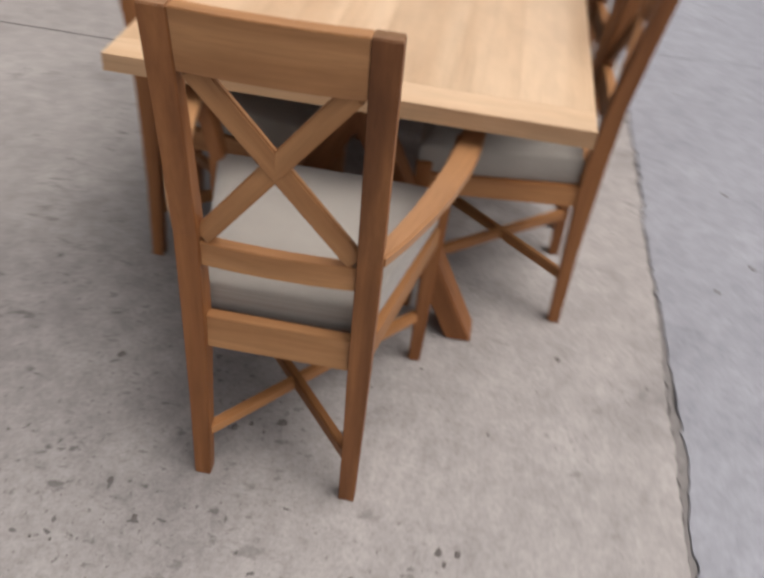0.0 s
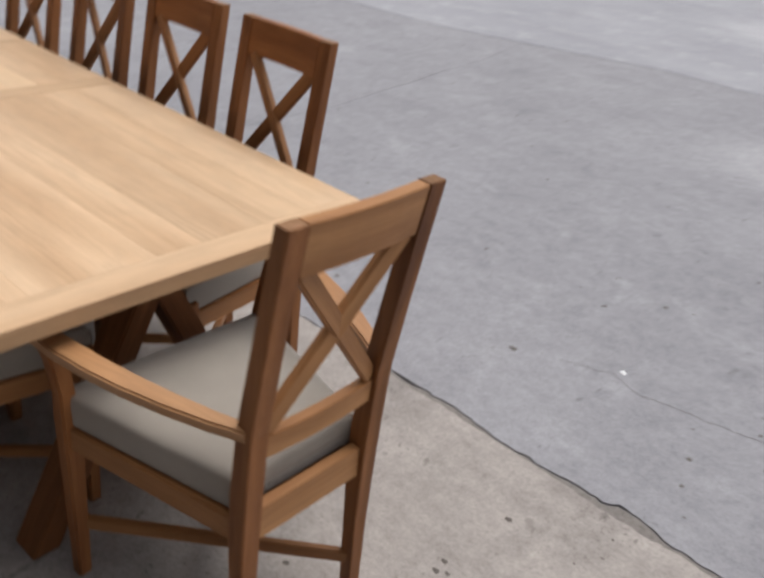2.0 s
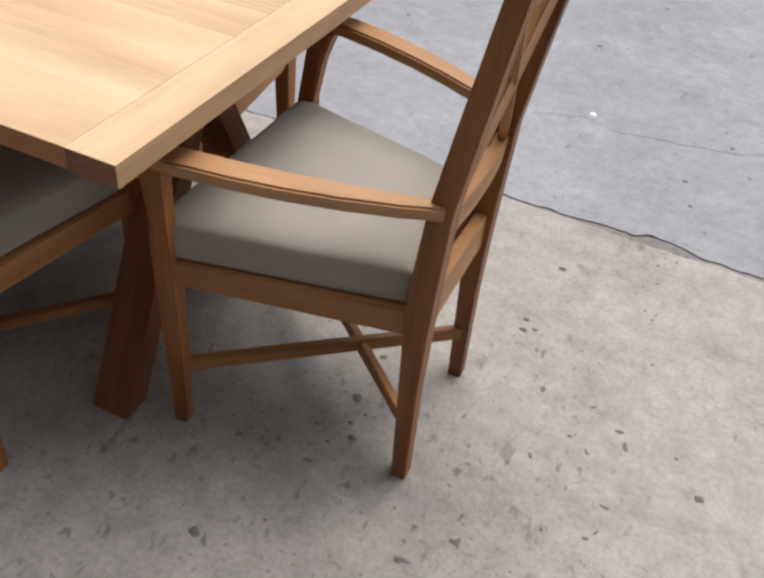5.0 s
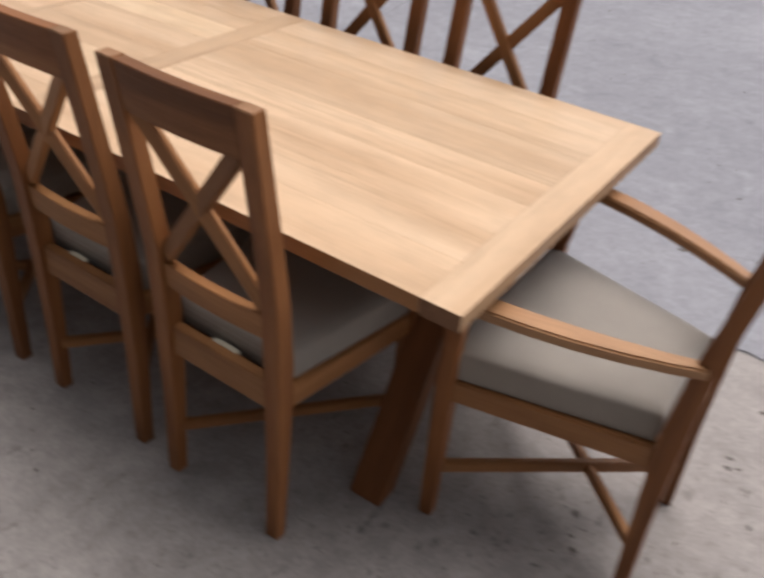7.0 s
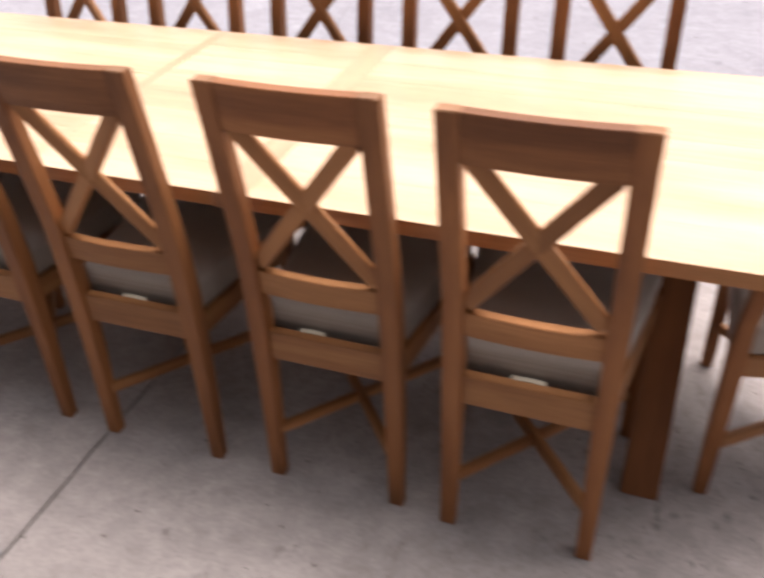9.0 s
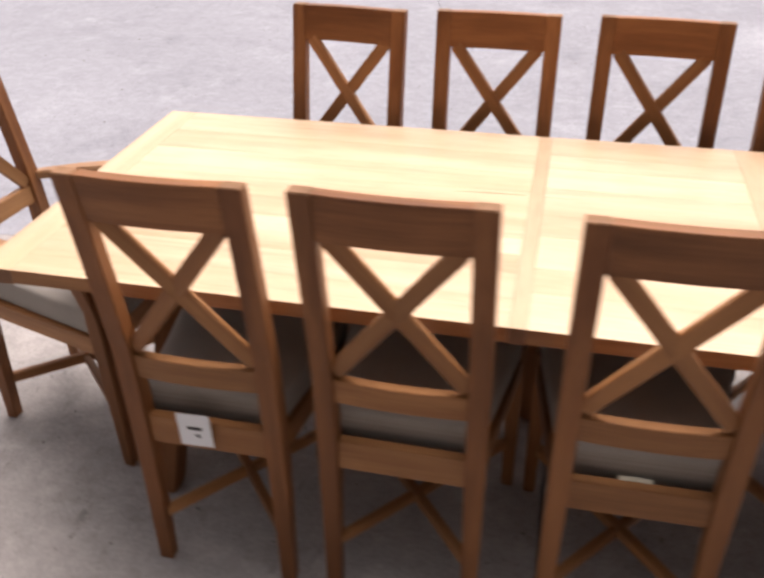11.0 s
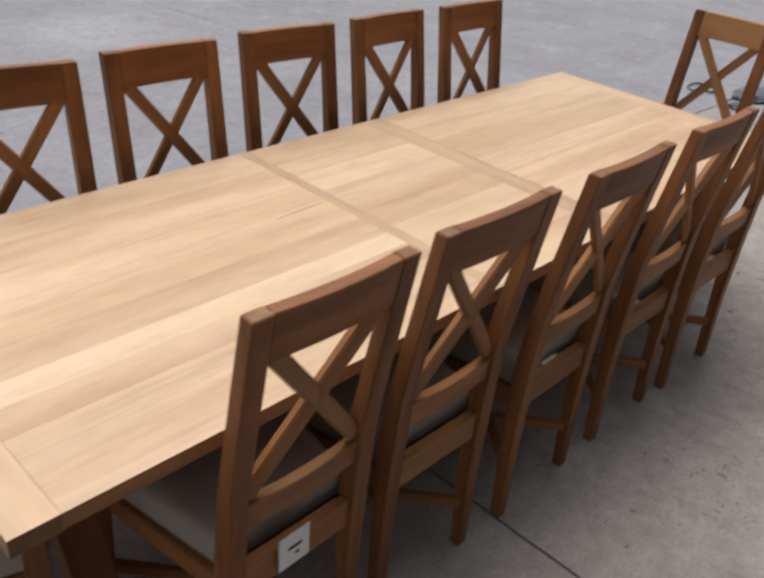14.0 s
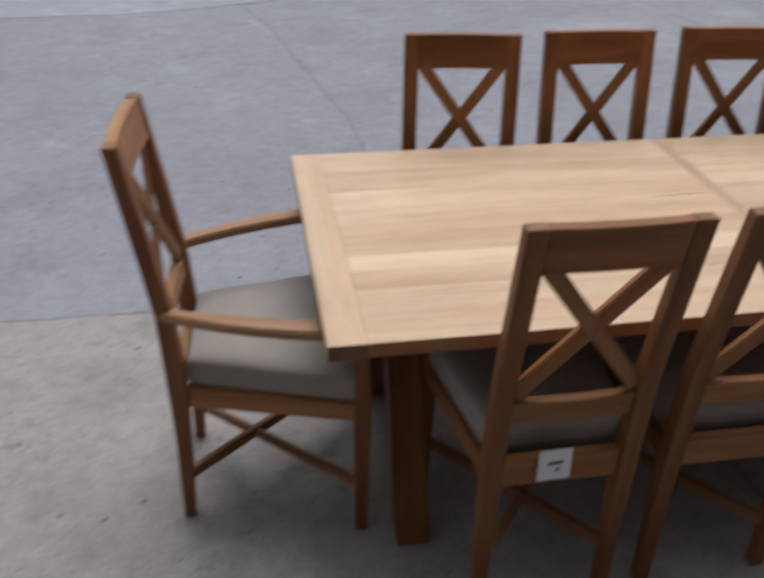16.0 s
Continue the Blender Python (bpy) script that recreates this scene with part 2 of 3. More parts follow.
DARK_BIT = plain("dark_grit_and_pits", (0.12, 0.105, 0.095), 0.9)
PAINT = plain("dark_blue_car_paint", (0.012, 0.014, 0.04), 0.3, 5.0, 0.15, 0.02)
TYRE = plain("black_rubber", (0.02, 0.02, 0.021), 0.85)
ALLOY = plain("grey_wheel_metal", (0.35, 0.35, 0.36), 0.4)
CAR_GLASS = plain("dark_tinted_glass", (0.02, 0.024, 0.03), 0.08, 5.0, 0.1, 0.0)
RAG = plain("blue_grey_plastic", (0.10, 0.115, 0.14), 0.55, 14.0, 0.4)
HOSE = plain("grey_green_hose", (0.11, 0.15, 0.15), 0.5)


# ---- mesh helpers ----
def part(name, bm, mat, parent=None, label="", along=None):
    """One mesh object from a bmesh; along: the direction of its grain."""
    me = bpy.data.meshes.new(name)
    bm.to_mesh(me)
    bm.free()
    me.materials.append(mat)
    if along is not None:
        a = Vector(along).normalized()
        q = a.to_track_quat("X", "Z").to_matrix().transposed()
        co = np.empty(len(me.vertices) * 3)
        me.vertices.foreach_get("co", co)
        me.attributes.new("grain", "FLOAT_VECTOR", "POINT").data.foreach_set("vector", (co.reshape(-1, 3) @ np.array(q).T).ravel())
    ob = new(name, me)
    if parent:
        ob.parent = parent
    return tagged(ob, label)


def sweep(stations, bevel=0.003, segments=2):
    """A bar through stations (centre, half side, half side), with softened edges."""
    bm = bmesh.new()
    rings = []
    for c, u, v in stations:
        c, u, v = Vector(c), Vector(u), Vector(v)
        rings.append([bm.verts.new(c + su * u + sv * v) for su, sv in ((-1, -1), (1, -1), (1, 1), (-1, 1))])
    for a, b in zip(rings, rings[1:]):
        for i in range(4):
            bm.faces.new((a[i], a[(i + 1) % 4], b[(i + 1) % 4], b[i]))
    bm.faces.new(rings[0][::-1])
    bm.faces.new(rings[-1])
    bmesh.ops.recalc_face_normals(bm, faces=bm.faces)
    if bevel:
        sharp = [e for e in bm.edges if len(e.link_faces) == 2 and e.calc_face_angle() > 0.6]
        bmesh.ops.bevel(bm, geom=sharp, offset=bevel, segments=segments, affect="EDGES", clamp_overlap=True)
    for f in bm.faces:
        f.smooth = len(f.verts) == 4 and f.calc_area() < 2e-5
    return bm


def bar(p, q, wide, high, up=(0, 0, 1), bevel=0.003):
    """A straight bar from p to q, wide across and high along up."""
    p, q, up = Vector(p), Vector(q), Vector(up)
    d = (q - p).normalized()
    side = d.cross(up).normalized()
    up = side.cross(d)
    return sweep([(p, side * wide / 2, up * high / 2), (q, side * wide / 2, up * high / 2)], bevel)


def box(x0, x1, y0, y1, z0, z1, bevel=0.002):
    return sweep([(((x0 + x1) / 2, (y0 + y1) / 2, z), ((x1 - x0) / 2, 0, 0), (0, (y1 - y0) / 2, 0)) for z in (z0, z1)], bevel, 1)


def lean(z):
    """How far the back of a chair stands behind its feet at height z."""
    return float(np.interp(z, (0, 0.25, 0.46, 0.65, 0.85, 1.061), (0.0, 0.009, 0.013, 0.003, -0.026, -0.059)))


POST, POST_X = 0.042, 0.156


def cushion(rear, front, y0, y1, z0, z1):
    """A padded seat: trapezoid in plan, soft edges, slightly domed."""
    bm = bmesh.new()
    ticks = [-1, -0.975, -0.94] + [k / 8 - 0.875 for k in range(15)] + [0.94, 0.975, 1]
    n = len(ticks) - 1
    grid = {}
    for i, s in enumerate(ticks):
        for j, t in enumerate(ticks):
            half = rear + (front - rear) * (t + 1) / 2
            edge = max(abs(s), abs(t))
            top = z1 - 0.005 + 0.016 * (1 - s ** 4) * (1 - t ** 4) - 0.009 * (max(0, edge - 0.875) / 0.125) ** 2
            grid[i, j] = bm.verts.new((s * half, y0 + (y1 - y0) * (t + 1) / 2, top + 0.0015 * noise.noise(Vector((s * 2.2, t * 2.2, rear * 9)))))
    for i in range(n):
        for j in range(n):
            bm.faces.new((grid[i, j], grid[i + 1, j], grid[i + 1, j + 1], grid[i, j + 1]))
    loop = [grid[i, 0] for i in range(n)] + [grid[n, j] for j in range(n)] + [grid[i, n] for i in range(n, 0, -1)] + [grid[0, j] for j in range(n, 0, -1)]
    mid = Vector((0, (y0 + y1) / 2, 0))
    last = loop
    for out, z in ((1.006, z1 - 0.018), (1.011, z1 - 0.024), (1.014, z1 - 0.034), (1.012, (z0 + z1) / 2), (1.006, z0 + 0.006), (0.985, z0)):
        ring = [bm.verts.new(((v.co.x - mid.x) * out + mid.x, (v.co.y - mid.y) * out + mid.y, z)) for v in loop]
        for k in range(len(ring)):
            m = (k + 1) % len(ring)
            bm.faces.new((last[m], last[k], ring[k], ring[m]))
        last = ring
    bm.faces.new(last)
    bmesh.ops.recalc_face_normals(bm, faces=bm.faces)
    for f in bm.faces:
        f.smooth = len(f.verts) == 4
    return bm


def chair(name, label, front_half, depth, arms):
    """A cross-backed chair: origin between its rear feet, facing +y."""
    top = 1.061
    c = new(name)
    c.empty_display_size = 0.1
    tagged(c, label, "chair")
    for s in (-1, 1):
        st = []
        for z, deep, w in ((0, 0.030, 0.034), (0.25, 0.036, 0.039), (0.40, 0.044, POST), (0.50, 0.046, POST), (0.65, 0.040, POST), (0.80, 0.036, POST), (0.95, 0.033, POST), (top, 0.031, POST)):
            x = np.interp(z, (0, 0.42), (0.1585, POST_X))
            st.append(((s * x, lean(z), z), (w / 2, 0, 0), (0, deep / 2, 0)))
        leg = part("rear_leg", sweep(st, 0.002), CHAIR_WOOD, c, along=(0, 0, 1))
        leg.data.materials.append(POST_CAP)
        for face in leg.data.polygons:
            face.material_index = int(face.center.z > top - 0.004 and face.normal.z > 0.8)
    inner = POST_X - POST / 2

    def rail(name, z0, z1, thick, bow, half=inner):
        st = []
        for k in range(9):
            x = -half + 2 * half * k / 8
            y = (lean(z0) + lean(z1)) / 2 - bow * (1 - (x / half) ** 2)
            st.append(((x, y, (z0 + z1) / 2), (0, thick / 2, 0), (0, (lean(z1) - lean(z0)) / 2, (z1 - z0) / 2)))
        part(name, sweep(st, 0.0015), BACK_WOOD if arms else CHAIR_WOOD if name == "top_rail" else RAIL_WOOD, c, along=(1, 0, 0))

    rail("top_rail", 0.963, top - 0.0008, 0.028, 0.007)
    rail("lower_rail", 0.580 if arms else 0.565, 0.632 if arms else 0.624, 0.024, 0.007)
    rail("rear_seat_rail", 0.380, 0.455, 0.024, 0.0)
    for s in (-1, 1):
        p = Vector((-s * 0.132, lean(0.64) + s * 0.001, 0.640))
        q = Vector((s * 0.118, lean(0.96) + s * 0.001, 0.968))
        part("cross_slat", bar(p, q, 0.018 + 0.002 * s, 0.036, (0, 0, 1)), BACK_WOOD if arms else RAIL_WOOD, c, along=q - p)
    rear_half, seat, deep = 0.156, 0.405, 0.056
    for s in (-1, 1):
        p, q = Vector((s * rear_half, 0.028, seat)), Vector((s * front_half, depth - 0.015, seat))
        part("side_seat_rail", bar(p, q, 0.024, deep), RAIL_WOOD, c, along=q - p)
        if arms:
            st = [((s * x, y, z), (w / 2, 0, 0), (0, d / 2, 0)) for x, y, z, w, d in (
                (front_half, depth, 0, 0.030, 0.032), (front_half + 0.001, depth, 0.25, 0.036, 0.038), (front_half + 0.003, depth, 0.45, 0.042, 0.042),
                (front_half + 0.008, depth - 0.002, 0.52, 0.034, 0.036), (front_half + 0.022, depth - 0.010, 0.60, 0.036, 0.040), (front_half + 0.036, depth - 0.020, 0.658, 0.042, 0.052))]
        else:
            st = [((s * front_half, depth, z), (w / 2, 0, 0), (0, w / 2, 0)) for z, w in ((0, 0.030), (0.25, 0.037), (0.466, 0.040))]
        part("front_leg", sweep(st, 0.004), CHAIR_WOOD, c, along=(0, 0, 1))
    part("front_seat_rail", bar((-front_half + 0.02, depth, seat), (front_half - 0.02, depth, seat), 0.024, deep), RAIL_WOOD, c, along=(1, 0, 0))
    for s in (-1, 1):
        p, q = Vector((s * 0.148, 0.006, (0.130 if arms else 0.148) + 0.0015 * s)), Vector((-s * (front_half - 0.012), depth - 0.006, 0.150 + 0.0015 * s))
        part("stretcher", bar(p, q, 0.020, 0.030 + 0.002 * s), RAIL_WOOD, c, along=q - p)
    base = sweep([((0, 0.036, 0.424), (rear_half - 0.014, 0, 0), (0, 0, 0.005)), ((0, depth - 0.014, 0.424), (front_half - 0.016, 0, 0), (0, 0, 0.005))], 0.001, 1)
    part("seat_board", base, CHAIR_WOOD, c, along=(1, 0, 0))
    part("cushion", cushion(0.154, front_half + 0.011, 0.042, depth + 0.015, seat + deep / 2 + 0.001, 0.520), CUSHION, c, "oatmeal woven seat cushion")
    if arms:
        for s in (-1, 1):
            st = []
            pts = [(0.166, -0.002, 0.652), (0.196, 0.06, 0.656), (0.228, 0.14, 0.661), (0.254, 0.22, 0.665), (0.274, 0.30, 0.668), (0.288, 0.38, 0.670), (0.294, 0.445, 0.671)]
            for k, (x, y, z) in enumerate(pts):
                a, b = pts[max(0, k - 1)], pts[min(len(pts) - 1, k + 1)]
                d = Vector((b[0] - a[0], b[1] - a[1], 0)).normalized()
                w = (0.030, 0.036, 0.043, 0.048, 0.050, 0.050, 0.046)[k]
                st.append(((s * x, y, z), (s * d.y * w / 2, -d.x * w / 2, 0), (0, 0, 0.0125)))
            part("armrest", sweep(st, 0.004), SHEEN_ARM_WOOD, c, along=(s * 0.25, 1, 0))
    return c


# ---- ground: tan slabs under the table, a grey yard beyond a broken joint ----
def jagged(points, step, amount, seed):
    """The points joined by an uneven line."""
    out = []
    for a, b in zip(points, points[1:]):
        a, b = Vector((*a, 0)), Vector((*b, 0))
        n = max(1, int((b - a).length / step))
        across = Vector((-(b - a).y, (b - a).x, 0)).normalized()
        for k in range(n):
            p = a + (b - a) * k / n
            wob = noise.noise(p * 2.3 + Vector((0, 0, seed))) * 1.1 + noise.noise(p * 9 + Vector((0, 0, seed))) * 0.8 + noise.noise(p * 31 + Vector((0, 0, seed))) * 0.45
            out.append(p + across * wob * amount)
    out.append(Vector((*points[-1], 0)))
    return out


def panel(name, outline, top, mat, label, category):
    bm = bmesh.new()
    up = [bm.verts.new((p.x, p.y, top)) for p in outline]
    low = [bm.verts.new((p.x, p.y, -0.045)) for p in outline]
    bm.faces.new(up)
    for i in range(len(up)):
        j = (i + 1) % len(up)
        bm.faces.new((up[j], up[i], low[i], low[j]))
    bmesh.ops.recalc_face_normals(bm, faces=bm.faces)
    bmesh.ops.triangulate(bm, faces=[f for f in bm.faces if len(f.verts) > 4])
    return tagged(part(name, bm, mat), label, category, kind="structure")


bm = bmesh.new()
bmesh.ops.create_grid(bm, x_segments=8, y_segments=8, size=1500)
ground = part("ground", bm, YARD)
ground.location.z = -0.04
tagged(ground, "grey concrete ground reaching to the horizon", "ground", kind="structure")

# unseen dark wall, added to hold southern light off chairs and floor
wall = part("unseen_wall_south", box(-6.5, 9.0, -3.6, -3.4, -0.04, 5.0, 0.01), plain("light_blocking_dark", (0.055, 0.050, 0.046), 0.9, 3.0, 0.4))
tagged(wall, "plain dark wall added out of view to block light from the south", "wall", kind="structure")

JOINT_Y, CROSS_X = 0.877, -0.184


def edge(x0, x1, side):
    """The broken joint between slabs and yard, seen from one side of the gap."""
    line = jagged([(x0, JOINT_Y), (x1, JOINT_Y)], 0.02, 0.010, 3.0)
    out = []
    for p in line:
        broken = float(np.interp(p.x, (0.6, 1.35, 2.5, 4.5, 6.0), (0, 1, 1, 0.6, 0)))
        gap = (0.0022 if p.x > -1.4 else 0.0032) + 0.0045 * max(0, noise.noise(Vector((p.x * 2.6, 7.0, 1.0))) + 0.10)
        hole = 0.032 * math.exp(-((p.x - 2.135) / 0.08) ** 4) + broken * (0.009 + 0.032 * max(0, 0.15 + noise.noise(Vector((p.x * 4.3, 3.0, 9.0)))) + 0.014 * max(0, noise.noise(Vector((p.x * 17, 6.0, 4.0)))))
        p = p.copy()
        p.y += gap + hole if side > 0 else -gap
        p.y += side * abs(noise.noise(Vector((p.x * 31, side * 5, 2.0)))) * 0.011
        p.y -= float(np.interp(p.x, (0.8, 1.6, 2.8, 4.0), (0, 0.010, 0.024, 0.03)))
        out.append(p)
    return out


def hairline(points, width, z, seed):
    """A dirt-filled hairline crack, tapering at its ends."""
    line = jagged(points, 0.02, 0.022, seed)
    across = Vector((points[0][1] - points[-1][1], points[-1][0] - points[0][0])).normalized()
    bm = bmesh.new()
    rows = []
    for k, p in enumerate(line):
        w = width * min(1.0, 6 * k / len(line), 6 * (len(line) - 1 - k) / len(line)) * (0.6 + 0.8 * abs(noise.noise(p * 7))) / 2 + 0.0002
        rows.append([bm.verts.new((p.x + d * w * across.x, p.y + d * w * across.y, z + h)) for d, h in ((-1, 0.0), (0, 0.0006), (1, 0.0))])
    for a, b in zip(rows, rows[1:]):
        for i in range(2):
            bm.faces.new((a[i], b[i], b[i + 1], a[i + 1]))
    return tagged(part("crack_line", bm, DIRT), "hairline crack filled with dark dirt in the concrete", "crack", kind="structure")


def reverse(line):
    return line[::-1]


fill = part("joint_fill", box(-40, 40, JOINT_Y - 0.06, JOINT_Y + 0.16, -0.035, -0.014, 0.0), DIRT)
low, high = edge(0.7, 5.5, -1), edge(0.7, 5.5, 1)
bed_low, bed_high = [], []
for p, q in zip(low, high):
    y = p.y + 0.0025 + 0.008 * abs(noise.noise(Vector((p.x * 13, 1.0, 5.0))))
    bed_low.append(Vector((p.x, y, 0)))
    bed_high.append(Vector((p.x, max(y + 0.0006, min(q.y - 0.003 - 0.014 * max(0, noise.noise(Vector((p.x * 8, 2.0, 6.0)))), y + 0.050)), 0)))
panel("crumbled_patch", bed_low + bed_high[::-1], -0.0065, FILL, "crumbled grey fill in the chipped joint", "dirt")
tagged(fill, "dirt packed into the joint between slab and yard", "dirt", kind="structure")
cross = jagged([(CROSS_X, -40), (CROSS_X, -3), (CROSS_X, JOINT_Y - 0.02)], 0.04, 0.0045, 5.0)
right_side = [p + Vector((0.0043, 0, 0)) for p in cross]
left_side = [p - Vector((0.0043, 0, 0)) for p in cross]
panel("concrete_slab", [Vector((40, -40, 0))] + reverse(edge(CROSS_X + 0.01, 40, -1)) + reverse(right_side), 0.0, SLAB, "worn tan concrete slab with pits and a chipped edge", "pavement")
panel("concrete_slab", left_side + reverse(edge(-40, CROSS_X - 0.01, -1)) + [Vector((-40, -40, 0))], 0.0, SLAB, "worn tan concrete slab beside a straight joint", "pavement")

far_joint = jagged([(-40, 3.0), (-2.5, 5.5), (-1.5, 5.79), (-0.26, 6.3), (1.49, 6.43), (2.68, 6.67), (3.83, 6.9), (5.8, 7.34), (7.6, 6.95), (10.8, 6.4), (40, 5.0)], 0.12, 0.03, 8.0)
crack = jagged([(-0.93, 0.955), (-0.92, 2.54), (-0.98, 3.08), (-1.19, 4.34), (-1.27, 4.91), (-1.5, 5.79)], 0.05, 0.022, 11.0)
split = next(i for i, p in enumerate(far_joint) if p.x > -1.5)
meet = far_joint[split]
crack[-1] = meet - Vector((0, 0.03, 0))
crack_a = [p + Vector((0.002, 0, 0)) for p in crack]
crack_b = [p - Vector((0.002, 0, 0)) for p in crack]


def far_gap(p):
    """The far joint is open near the middle of the yard and closes towards both ends."""
    return Vector((0, 0.0004 + 0.022 * math.exp(-((p.x - 2.68) / 0.09) ** 2) + 0.010 * math.exp(-((p.x - 2.9) / 0.8) ** 2) + 0.005 * math.exp(-((p.x - 5.5) / 1.6) ** 2) + 0.003 * math.exp(-((p.x + 1.2) / 0.8) ** 2), 0))


near_far = [p - far_gap(p) for p in far_joint]
panel("yard_slab", edge(-0.92, 40, 1) + reverse(near_far[split:]) + reverse(crack_a), -0.004, YARD, "weathered grey concrete yard with stains", "pavement")
panel("yard_slab", edge(-40, -0.94, 1) + crack_b + reverse(near_far[:split]), -0.004, YARD, "weathered grey concrete yard beside a crack", "pavement")
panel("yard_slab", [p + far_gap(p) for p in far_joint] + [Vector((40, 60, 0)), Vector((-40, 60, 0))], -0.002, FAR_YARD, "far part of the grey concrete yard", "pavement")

hairline([(1.58, 1.40), (1.74, 1.51), (1.88, 1.46), (2.04, 1.50), (2.22, 1.52), (2.35, 1.58), (2.61, 1.73), (2.95, 1.92)], 0.003, -0.0035, 21.0)
hairline([(2.14, 6.25), (2.36, 4.6), (2.55, 3.3), (2.62, 2.7)], 0.010, -0.0035, 27.0)


# ---- table ----
TL, TW, TOP, THICK = 1.427, 0.484, 0.760, 0.0335
table = tagged(new("dining_table"), "long light timber extending dining table on crossed trestle legs", "table")


def planks(x0, x1, widths, seed, pale=()):
    rng = random.Random(seed)
    y = -TW
    total = sum(widths)
    for k, w in enumerate(widths):
        w = w / total * 2 * TW
        dz = rng.uniform(-0.00005, 0.00005)
        board = part("plank", box(x0 + 0.0004, x1 - 0.0004, y + 0.0001, y + w - 0.0001, TOP - THICK, TOP + dz, 0.0), PALE_WOOD if k in pale else TABLE_WOOD, table, along=(1, 0.004 * rng.uniform(-1, 1), 0))
        # shade put into the colour by facing: browner long edges, dark undersides
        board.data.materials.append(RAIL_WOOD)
        board.data.materials.append(END_GRAIN_AND_SHADE)
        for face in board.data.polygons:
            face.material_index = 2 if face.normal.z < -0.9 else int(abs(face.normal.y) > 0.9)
        y += w


planks(0.302, 1.3445, (14, 12.5, 14, 11, 17, 13, 15), 1)
planks(-0.2615, 0.224, (13, 10, 14, 11, 15, 12, 9, 13), 2, (2, 5))
planks(-1.345, -0.295, (10, 10, 8, 7, 10, 14, 11, 13, 14), 3, (3,))
for x0, x1 in ((1.3449, TL), (0.2246, 0.3014), (-0.2946, -0.2619), (-1.392, -1.3454), (-TL, -1.3921)):
    board = part("end_board", box(x0, x1, -TW, TW, TOP - THICK - 0.003, TOP, 0.0), INNER_WOOD if abs(x0) < 0.5 else TABLE_WOOD, table, along=(0, 1, 0))
    board.data.materials.append(END_GRAIN_AND_SHADE)
    board.data.materials.append(SHADED_EDGE_WOOD)
    # outer sides and undersides carry painted shade; only the y ends are end grain
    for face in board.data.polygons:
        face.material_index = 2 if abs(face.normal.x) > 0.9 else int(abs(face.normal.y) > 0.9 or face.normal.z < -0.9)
part("split", sweep([((-0.478, 0.083, TOP), (0, 0.0004, 0), (0, 0, 0.0004)), ((-0.40, 0.088, TOP), (0, 0.0022, 0), (0, 0, 0.0004)), ((-0.306, 0.091, TOP), (0, 0.0012, 0), (0, 0, 0.0004))], 0.0), SPLIT_WOOD, table, "dark split along the grain", along=(1, 0, 0))
for sx in (-1, 1):
    x = sx * 1.192
    part("trestle_head", bar((x, -0.36, 0.690), (x, 0.36, 0.690), 0.085, 0.062), SHADED_LEG_WOOD, table, "timber trestle head, coloured for the shade under the table", along=(0, 1, 0))
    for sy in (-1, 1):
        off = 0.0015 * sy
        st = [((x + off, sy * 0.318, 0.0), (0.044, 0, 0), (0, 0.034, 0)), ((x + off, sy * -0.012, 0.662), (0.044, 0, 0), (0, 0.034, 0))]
        part("trestle_leg", sweep(st, 0.004), SHADED_LEG_WOOD, table, "timber splayed leg, coloured for the shade under the table", along=(0, sy * -0.46, 1))

# unseen rails, added to block light from under the tabletop
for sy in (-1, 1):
    part("apron", bar((-1.149, sy * 0.345, 0.6893), (1.149, sy * 0.345, 0.6893), 0.024, 0.074), SHADED_LEG_WOOD, table, "added unseen rail under the tabletop, keeping light off the seats", along=(1, 0, 0))

# ---- chairs ----
side_chair = chair("dining_chair", "honey timber cross-back dining chair with oatmeal cushion, pushed under the table", 0.205, 0.415, False)
near_row = [(0.932, -0.556, -0.4), (0.482, -0.542, -0.1), (-0.011, -0.543, 0.7), (-0.491, -0.533, -0.5), (-0.920, -0.538, 0.0)]
far_row = [(0.923, 0.574, -0.3), (0.466, 0.581, 1.1), (0.009, 0.583, -4.2), (-0.448, 0.581, -1.3), (-0.893, 0.578, -6.8)]
placed = []
for k, (x, y, turn) in enumerate(near_row):
    m = pose(x, y, 0, 0, 0, turn)
    ob = side_chair if k == 0 else copy_thing(side_chair, m)
    ob.matrix_basis = m
    tagged(ob, group="chairs along the table")
    placed.append(m)
for x, y, turn in far_row:
    tagged(copy_thing(side_chair, pose(x, y, 0, 0, 0, 180 + turn)), group="chairs along the table")

arm_chair = chair("armchair", "honey timber cross-back armchair with curved arms at the table's end", 0.247, 0.456, True)
arm_chair.matrix_basis = pose(1.784, -0.034, 0, 0, 0, 90.0)
tagged(arm_chair, group="armchairs at the table's ends")
copy_thing(arm_chair, pose(-1.762, 0.010, 0, 0, 0, -93.6))

# ---- tags and slips of paper on the chairs ----
tag = part("price_tag", box(-0.038, 0.038, -0.0012, 0.0012, -0.044, 0.044, 0.0005), PAPER)
tagged(tag, "white square paper tag hanging on the chair's rear rail", "tag")
part("printed_bar", box(-0.016, 0.018, -0.0022, -0.0014, 0.002, 0.010, 0.0), INK, tag)
part("printed_bar", box(0.002, 0.011, -0.0022, -0.0014, -0.018, -0.010, 0.0), INK, tag)
tag.matrix_basis = placed[4] @ pose(-0.021, -0.0115, 0.443, 0, -2, 0)


